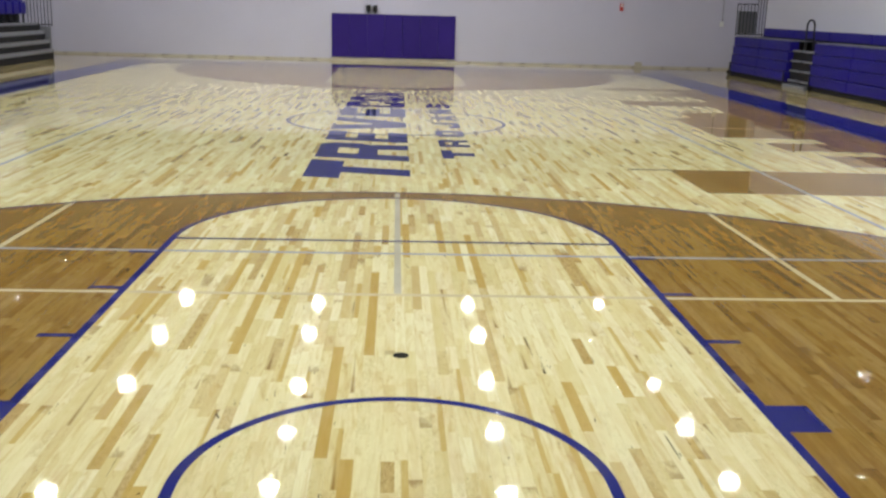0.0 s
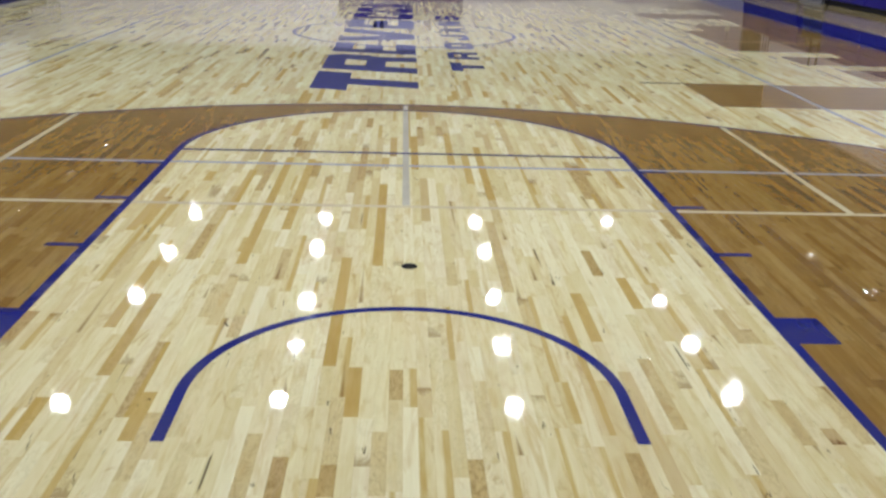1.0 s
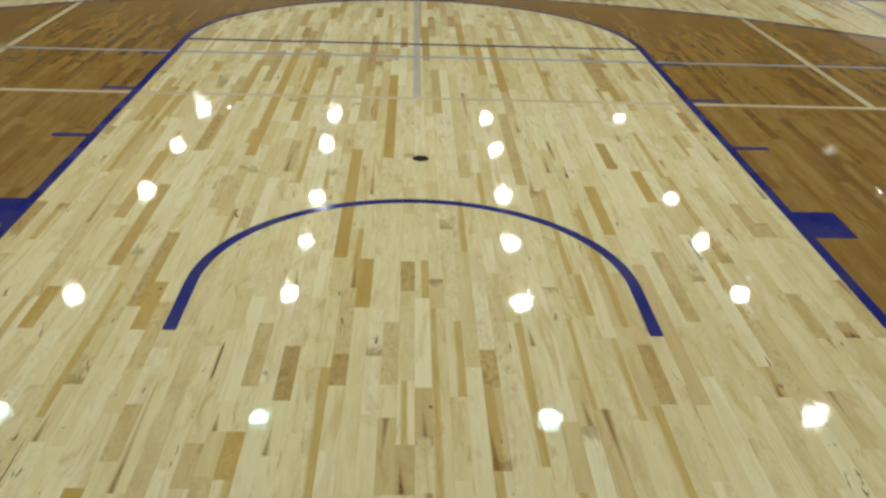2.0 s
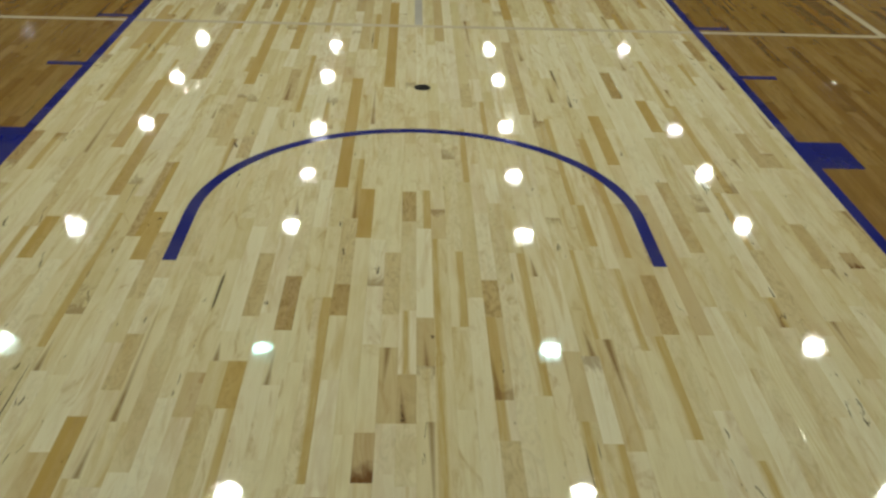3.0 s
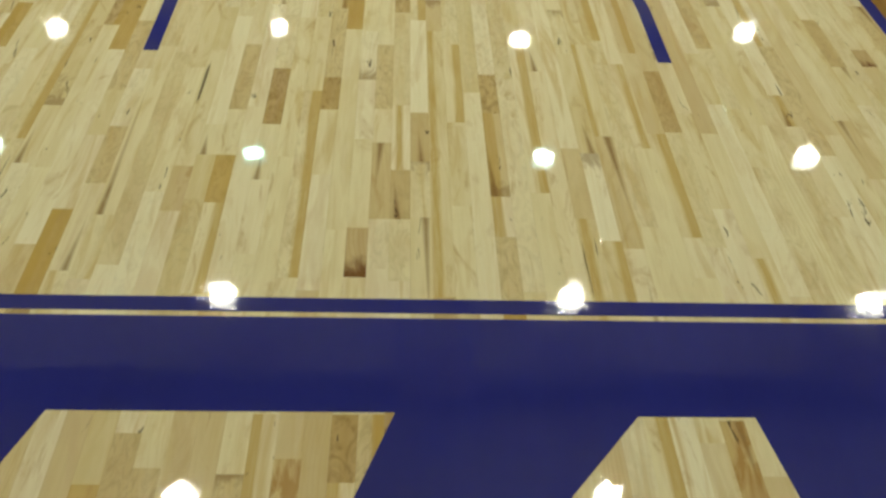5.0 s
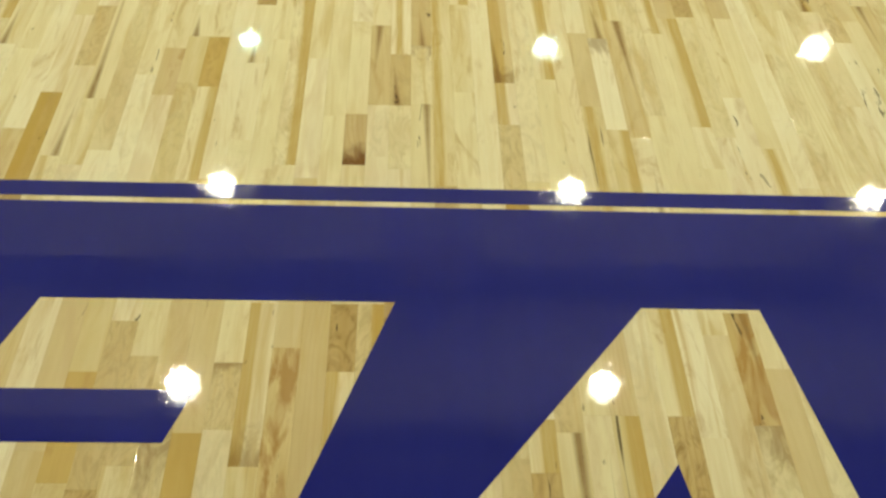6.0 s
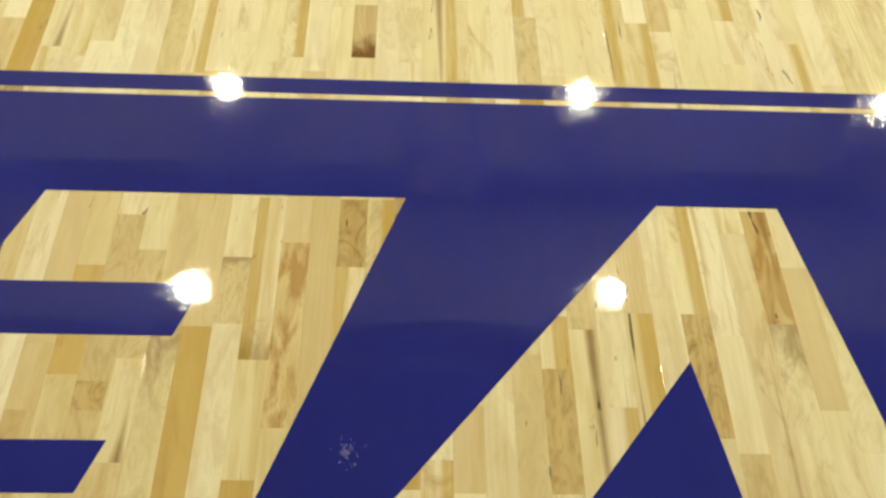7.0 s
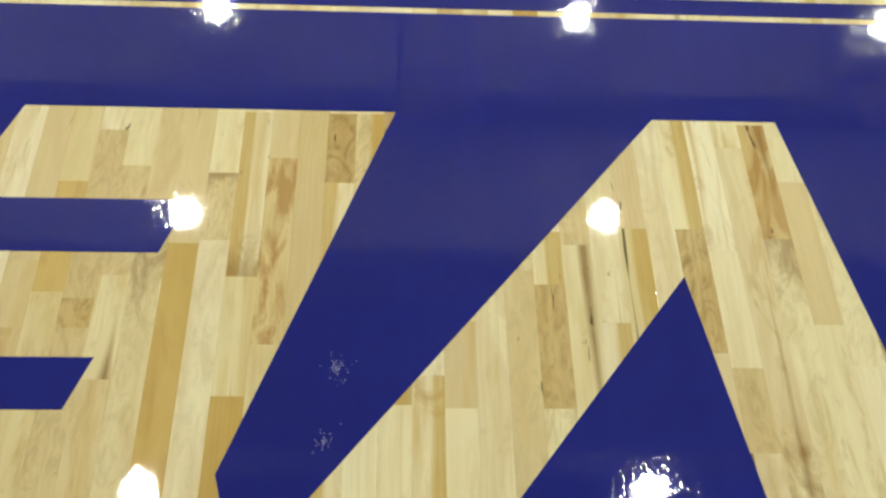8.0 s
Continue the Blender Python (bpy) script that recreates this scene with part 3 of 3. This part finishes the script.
def base_vents():
    rng = random.Random(3)
    x = -SIDE + 0.6
    while x < SIDE - 1:
        if not -2.5 < x < 2.2:
            w = rng.uniform(0.05, 0.2)
            ob = thing("base_vent", "short dark vent slot in the tan base trim", "vent", (x, WALL_N - 0.02, 0.045), "vents in the base trim")
            part("slot", boxes((0, w, -0.004, 0.003, -0.012, 0.008)), SKIRT, ob)
        x += rng.uniform(0.4, 1.4)


base_vents()


def floor_socket():
    ob = thing("floor_socket", "dark bronze round socket cover set in the lane", "floor socket", (0.03, 3.1, 0))
    bm = disc(bmesh.new(), 0, 0, -0.0005, 0.0022, 0.045, 32, 0.043)
    part("rim", bm, BRASS, ob)
    part("cap", disc(bmesh.new(), 0, 0, 0.0022, 0.003, 0.034, 32, 0.032), BRASS, ob)


floor_socket()


# ---- folded bleachers along the east wall ----
def folded_bleacher(y0, y1, x=10.8):
    ob = thing("folded_bleacher", "folded bleacher bank with purple plastic seat fronts", "bleachers", (x, (y0 + y1) / 2, 0), "bleacher banks along the side wall")
    h = (y1 - y0) / 2
    part("skirt", boxes((0.06, 2.05, -h + 0.02, h - 0.02, 0, 0.13)), SKIRT, ob, "black recessed skirt")
    n = max(1, round((y1 - y0) / 2.3))
    for k in range(4):
        z = 0.13 + 0.275 * k
        for i in range(n):
            a, b = -h + 2 * h * i / n, -h + 2 * h * (i + 1) / n
            bm = box(bmesh.new(), 0.022 * k, 0.022 * k + 0.26, a + 0.003, b - 0.003, z + 0.008, z + 0.27, bevel=0.02)
            box(bm, 0.022 * k - 0.012, 0.022 * k + 0.1, a + 0.02, b - 0.02, z + 0.2, z + 0.262, bevel=0.01)
            part("seat_front", bm, SEAT, ob)
        part("rail", boxes((0.05 + 0.022 * k, 0.6, -h, h, z - 0.004, z + 0.008)), BLACK, ob)
    part("top_deck", boxes((0.12, 1.5, -h, h, 1.232, 1.255)), STEEL, ob)
    part("back_frame", boxes((1.5, 2.05, -h, h, 0.13, 1.23)), SKIRT, ob)
    for e in (-h + 0.03, h - 0.09):
        part("end_post", boxes((-0.03, 0.02, e, e + 0.06, 0, 0.42), bevel=0.008), BLACK, ob)
    return ob


folded_bleacher(24.85, 29.4)
folded_bleacher(16.6, 23.25)
folded_bleacher(9.6, 16.5)


def upper_bench(y0, y1):
    ob = thing("upper_bench", "long purple upper bench row behind the folded bleachers", "bench", (11.5, (y0 + y1) / 2, 1.255))
    h = (y1 - y0) / 2
    n = 8
    for i in range(n):
        a, b = -h + 2 * h * i / n, -h + 2 * h * (i + 1) / n
        part("bench_back", boxes((0, 0.14, a + 0.002, b - 0.002, 0.03, 0.27), bevel=0.02), SEAT, ob)
    part("bench_foot", boxes((-0.06, 0.5, -h, h, 0.001, 0.03)), SKIRT, ob)


upper_bench(9.6, 28.6)


def aisle_steps(y0, y1, x=10.86):
    ob = thing("aisle_steps", "worn grey treads with black risers in the bleacher aisle", "steps", (x, (y0 + y1) / 2, 0))
    h = (y1 - y0) / 2
    for k in range(4):
        z = 0.16 + 0.265 * k
        part("riser", boxes((0.022 * k + 0.05, 0.5, -h, h, max(0, z - 0.21), z)), SKIRT, ob)
        for a, b in ((-h + 0.02, -0.07), (0.07, h - 0.02)):
            part("tread", boxes((0.022 * k, 0.022 * k + 0.2, a, b, z, z + 0.05), bevel=0.012), STEEL, ob)
    part("bottom_step", boxes((-0.12, 0.12, -h + 0.02, h - 0.02, 0.0, 0.1), bevel=0.012), STEEL, ob)
    arc = [math.pi * i / 10 for i in range(11)]
    pts = [(0.12, 0.3, 0.55), (0.22, 0.3, 1.1)] + [(0.32 - 0.1 * math.cos(a), 0.3, 1.66 + 0.16 * math.sin(a)) for a in arc] + [(0.44, 0.3, 1.1), (0.44, 0.3, 0.9)]
    part("handrail", tube(bmesh.new(), pts, 0.026), BLACK, ob, "black looped handrail")
    part("cross_bar", tube(bmesh.new(), [(0.22, 0.3, 1.32), (0.42, 0.3, 1.32)], 0.018), BLACK, ob)


aisle_steps(23.29, 24.81)


def end_rail(x, y, z0, z1, w, n, panel=False):
    ob = thing("guard_rail", "black steel guard rail with upright bars", "guard rail", (x, y, z0), "guard rails at the bleacher ends")
    for i in range(n):
        a = w * i / (n - 1)
        p = (a, 0)
        part("bar", tube(bmesh.new(), [(*p, 0), (*p, z1 - z0)], 0.014, 6), BLACK, ob)
    q = (w, 0)
    if panel:
        part("infill_panel", boxes((w * 0.08, w * 0.98, 0.02, 0.05, 0.08, z1 - z0 - 0.22)), UPPER, ob, "dark grey infill panel")
    for z in (0.06, z1 - z0):
        part("rail", tube(bmesh.new(), [(0, 0, z), (*q, z)], 0.018, 6), BLACK, ob)


end_rail(10.86, 29.34, 1.255, 2.25, 0.66, 7, True)
end_rail(11.52, 29.34, 1.255, 3.2, 0.27, 4)


# ---- open bleachers along the west wall ----
def tiered_bleacher(y0, y1, x=-10.7):
    ob = thing("tiered_bleacher", "bleacher bank with grey decks, dark risers and purple chairs", "bleachers", (x, (y0 + y1) / 2, 0))
    h = (y1 - y0) / 2
    part("skirt", boxes((-2.25, -0.02, -h + 0.02, h, 0, 0.2)), SKIRT, ob)
    for k in range(3):
        z, s = 0.2 + 0.28 * k, 0.09 * k
        part("deck", boxes((-2.25, -s, -h, h - 0.12 * k, z, z + 0.11), bevel=0.008), STEEL, ob)
        part("riser", boxes((-2.25, -s - 0.1, -h, h - 0.12 * k - 0.06, z + 0.11, z + 0.28)), SKIRT, ob)
    part("end_post", boxes((-0.5, -0.05, h - 0.06, h, 0.2, 0.98), bevel=0.01), STEEL, ob)
    part("kick_panel", boxes((-0.72, -0.68, -h, h - 1.0, 1.1, 1.36)), SKIRT, ob)
    part("top_deck", boxes((-2.25, -0.3, -h, h - 0.4, 1.04, 1.1), bevel=0.006), STEEL, ob)
    return ob


tiered_bleacher(8.0, 29.35)


def stadium_chair(at):
    ob = thing("stadium_chair", "purple plastic tip-up chair on the bleacher deck", "chair", at, "purple chairs on the bleachers")
    bm = box(bmesh.new(), -0.06, 0.0, -0.23, 0.23, 0.30, 0.78, bevel=0.025)
    part("backrest", bm, SEAT, ob)
    part("seat", box(bmesh.new(), 0.02, 0.10, -0.21, 0.21, 0.26, 0.62, bevel=0.025), SEAT, ob)
    for s in (-0.2, 0.2):
        part("leg", boxes((-0.03, 0.03, s - 0.02, s + 0.02, 0, 0.32), bevel=0.005), BLACK, ob)
    return ob


chair = stadium_chair((-11.3, 28.4, 1.1))
for k in range(1, 34):
    copy_thing(chair, pose(-11.3, 28.4 - 0.54 * k, 1.1))
end_rail(-11.42, 29.3, 0.98, 2.0, 0.72, 8)


def fleck_patch(x, y, n, seed):
    """A patch of small pale flecks on the purple paint."""
    rng = random.Random(seed)
    verts, faces = [], []
    for _ in range(n):
        a, r = rng.uniform(0, math.tau), abs(rng.gauss(0, 0.013))
        cx, cy = x + r * math.cos(a), y + 1.4 * r * math.sin(a)
        w, h, t = rng.uniform(0.0003, 0.0007), rng.uniform(0.0006, 0.002), rng.uniform(-0.8, 0.8)
        k = len(verts)
        for u, v in ((-w, -h), (w, -h), (w, h), (-w, h)):
            verts.append((cx + u * math.cos(t) - v * math.sin(t), cy + u * math.sin(t) + v * math.cos(t), 0.00105))
        faces.append((k, k + 1, k + 2, k + 3))
    ob = new("fleck_patch", mesh_of("fleck_patch", verts, faces, [GREY]))
    ob.parent = floor
    tagged(ob, "small pale flecks on the purple paint", kind="stuff")


fleck_patch(-0.135, -0.955, 70, 1)
fleck_patch(-0.15, -1.09, 45, 2)


def transport_wheel(y):
    ob = thing("bleacher_wheel", "black bleacher transport wheel at the aisle", "wheel", (10.84, y, 0.09))
    bm = bmesh.new()
    bmesh.ops.create_cone(bm, cap_ends=True, segments=20, radius1=0.09, radius2=0.09, depth=0.06, matrix=Matrix.Rotation(math.pi / 2, 4, "X"))
    part("tyre", bm, SKIRT, ob)
    part("fork", boxes((-0.02, 0.02, -0.045, -0.032, 0, 0.34), (-0.02, 0.02, 0.032, 0.045, 0, 0.34), bevel=0.004), BLACK, ob)


transport_wheel(23.15)
transport_wheel(29.5)

# ---- boards ----
WID = 0.0572
X0 = -0.1735                      # a joint between two courses of boards
LENGTHS = [0.26, 0.34, 0.42, 0.5, 0.6, 0.72, 0.88, 1.1]
# boards that stand out, by where they lie: x, y from, y to, tone
LANE_END = [(-0.96, 0.00, 0.34, "amber"), (-0.88, 0.09, 0.33, "mineral"), (-1.09, 0.55, 0.86, "mineral"), (-0.55, 0.38, 0.61, "amber"), (-0.57, 0.01, 0.38, "heart"),
    (-0.44, 0.78, 1.12, "ochre"), (-0.54, 0.86, 1.28, "tan"), (-0.60, 0.61, 0.77, "mineral"), (-0.86, 0.46, 0.75, "tan"), (-0.67, 0.34, 0.55, "tan"),
    (-0.10, 0.32, 0.69, "smoke"), (-0.03, 0.32, 0.55, "tan"), (-0.15, 0.08, 0.28, "dark"), (0.10, 0.01, 1.41, "core"), (-0.26, 0.87, 1.07, "ochre"),
    (-0.20, 1.41, 1.84, "amber"), (-0.07, 0.88, 1.30, "tan"), (-1.01, 1.22, 1.60, "amber"), (0.26, 0.87, 1.11, "ochre"), (0.28, 0.43, 0.85, "tan"),
    (0.84, 0.78, 1.16, "ochre"), (0.60, 0.21, 0.75, "smoke"), (0.79, 0.26, 0.77, "heart"), (0.54, 0.00, 0.24, "heart"), (0.28, -0.00, 0.25, "tan"),
    (1.65, 1.23, 1.35, "dark"), (1.25, 0.83, 1.02, "mineral"), (1.42, 0.55, 0.87, "smoke"), (0.68, 1.37, 1.72, "heart"), (0.41, 1.14, 1.40, "mineral"),
    (0.06, 0.62, 0.99, "vein")]
LETTER = [(-0.15, -0.55, -0.37, "ochre"), (-0.25, -0.91, -0.49, "rust"), (-0.31, -0.77, -0.37, "heart"), (-0.60, -0.88, -0.82, "ochre"), (-0.33, -1.01, -0.67, "vein"),
    (-0.52, -0.98, -0.77, "mineral"), (-0.37, -0.69, -0.53, "tan"), (-0.71, -0.88, -0.74, "tan"), (-0.05, -0.44, -0.36, "dark"), (0.54, -0.65, -0.37, "heart"),
    (0.55, -0.92, -0.66, "ochre"), (0.73, -0.67, -0.38, "rust"), (0.79, -0.86, -0.53, "tan"), (0.25, -1.03, -0.78, "ochre"), (0.27, -0.78, -0.66, "heart"),
    (0.32, -0.69, -0.57, "tan"), (0.40, -0.90, -0.65, "vein"), (0.36, -0.86, -0.65, "vein"), (0.09, -1.03, -0.86, "tan"), (0.61, -1.11, -0.95, "tan"),
    ]
LANE_FAR = [(-1.23, 1.74, 2.65, "amber"), (-0.88, 3.10, 5.56, "amber"), (-0.72, 3.72, 5.52, "amber"), (-0.16, 3.10, 4.81, "amber"), (-0.33, 1.85, 2.41, "amber"),
    (-1.55, 2.81, 3.77, "heart"), (-1.15, 3.16, 3.80, "ochre"), (-0.56, 4.78, 4.98, "ochre"), (-0.77, 2.13, 2.39, "tan"), (-0.04, 1.55, 1.82, "ochre"),
    (0.61, 4.44, 6.05, "amber"), (0.91, 4.22, 5.78, "heart"), (1.03, 2.99, 3.41, "ochre"), (0.87, 2.13, 2.73, "amber"), (0.63, 1.39, 2.68, "heart"),
    (1.29, 2.87, 3.63, "vein"), (1.67, 3.16, 3.66, "mineral"), (-1.65, 3.66, 4.61, "amber"), (0.74, 2.91, 3.29, "mineral"), (1.32, 4.64, 5.45, "ochre"),
    (1.59, 4.81, 5.38, "ochre"), (0.59, 3.59, 3.93, "mineral"), (-0.47, 1.59, 1.85, "mineral"), (-0.28, 3.75, 4.51, "vein"), (-1.46, 3.78, 4.55, "vein"),
    (-0.98, 2.60, 2.92, "mineral"), (1.60, 2.13, 2.29, "tan"), (-0.31, 2.41, 3.23, "amber")]


def lay_boards():
    rng = random.Random(11)
    marks = {}
    for x, y0, y1, tone in LANE_END + LETTER + LANE_FAR:
        marks.setdefault(round((x - X0) / WID - 0.5), []).append((y0, y1, tone))
    boards = []
    lo, hi = int((-SIDE - X0) / WID), int((SIDE - X0) / WID)
    for c in range(lo, hi):
        todo = sorted(marks.get(c, []))
        y = WALL_S - rng.random() * 0.6
        while y < WALL_N:
            ln = rng.choice(LENGTHS) * rng.uniform(0.94, 1.06)
            close = abs(X0 + c * WID) < 1.5 and -1.8 < y < 4.5
            tone = rng.choices(TONE_KEYS[:5], (58, 33, 8, 0.4, 0.6) if close else (55, 28, 10, 2.5, 4.5))[0]
            if -1.5 < y < -0.62 and -1.1 < X0 + c * WID < -0.1:
                tone = rng.choices(TONE_KEYS[:5], (22, 5, 63, 5, 5))[0]
            elif -1.3 < y < -0.3 and 0.1 < X0 + c * WID < 0.9:
                tone = rng.choices(TONE_KEYS[:5], (52, 44, 4, 0, 0))[0]
            while todo and todo[0][1] - y < 0.02:
                todo.pop(0)
            if todo and y + ln > todo[0][0] - 0.1:
                a, b, t = todo.pop(0)
                if a - y > 0.16:
                    boards.append((c, max(y, WALL_S), a, tone))
                elif boards and boards[-1][0] == c and a > boards[-1][1] + 0.1:
                    boards[-1] = (*boards[-1][:2], a, boards[-1][3])
                else:
                    a = y
                boards.append((c, a, b, t))
                y = b
                continue
            a, b = max(y, WALL_S), min(y + ln, WALL_N)
            if b - a > 0.01:
                boards.append((c, a, b, tone))
            y += ln
    return boards


def board_mesh(w, ln, j=0.0001, h=0.003):
    """Top with a fine eased edge, and the sides."""
    a, b, e = w / 2 - j, ln / 2 - j, 0.0003
    v = [(-a + e, -b + e, 0), (a - e, -b + e, 0), (a - e, b - e, 0), (-a + e, b - e, 0),
         (-a, -b, -0.00006), (a, -b, -0.00006), (a, b, -0.00006), (-a, b, -0.00006), (-a, -b, -h), (a, -b, -h), (a, b, -h), (-a, b, -h)]
    f = [(0, 1, 2, 3)] + [(4 + i, 4 + (i + 1) % 4, (i + 1) % 4, i) for i in range(4)] + [(8 + i, 8 + (i + 1) % 4, 4 + (i + 1) % 4, 4 + i) for i in range(4)]
    return v, f


def grid(me, verts, size=12):
    """Gives each corner its place on its board: across and along, 0 to 1."""
    p = np.array(verts).reshape(-1, size, 3)
    lo, hi = p.min(axis=1, keepdims=True), p.max(axis=1, keepdims=True)
    q = (p - lo) / np.maximum(hi - lo, 1e-6)
    me.attributes.new("board", "FLOAT_VECTOR", "POINT").data.foreach_set("vector", q.reshape(-1))


def build_boards():
    near, field = [], []
    for b in lay_boards():
        x, y = X0 + (b[0] + 0.5) * WID, (b[1] + b[2]) / 2
        (near if abs(x - 0.05) < 1.12 and -1.75 < y < 1.55 else field).append(b)
    near.sort(key=lambda b: (X0 + (b[0] + 0.5) * WID - 0.05) ** 2 + ((b[1] + b[2]) / 2 + 0.1) ** 2)
    field += near[300:]
    near = near[:300]
    rng = random.Random(5)
    store = {}
    for c, a, b, tone in near:
        ln = round((b - a) / 0.02) * 0.02
        if (ln, tone) not in store:
            v, f = board_mesh(WID, 1.0)
            v = [(x, y * (ln - 0.0002) / 0.9998, z) for x, y, z in v]
            me = mesh_of("board", v, f, [MAPLE[tone, False]])
            grid(me, v)
            store[ln, tone] = me
        ob = new("board", store[ln, tone])
        ob.location = (X0 + (c + 0.5) * WID, (a + b) / 2, rng.uniform(-0.00006, 0))
        ob.scale = (1, (b - a) / ln, 1)
        ob.rotation_euler = (rng.gauss(0, 0.00015), rng.gauss(0, 0.0009), 0)
        ob.parent = floor
    verts, faces, slots = [], [], []
    for c, a, b, tone in field:
        v, f = board_mesh(WID, b - a)
        x, y, k, roll, pitch = X0 + (c + 0.5) * WID, (a + b) / 2, len(verts), rng.gauss(0, 0.0005), rng.gauss(0, 0.00004)
        verts += [(p[0] + x, p[1] + y, p[2] - 0.00003 + p[0] * roll + p[1] * pitch) for p in v]
        faces += [tuple(i + k for i in q) for q in f]
        slots += [TONE_KEYS.index(tone)] * len(f)
    me = mesh_of("board_field", verts, faces, [MAPLE[k, True] for k in TONE_KEYS], slots)
    grid(me, verts)
    rest = new("board_field", me)
    rest.parent = floor
    tagged(rest, "varnished maple strip boards with stained areas", kind="stuff")


build_boards()
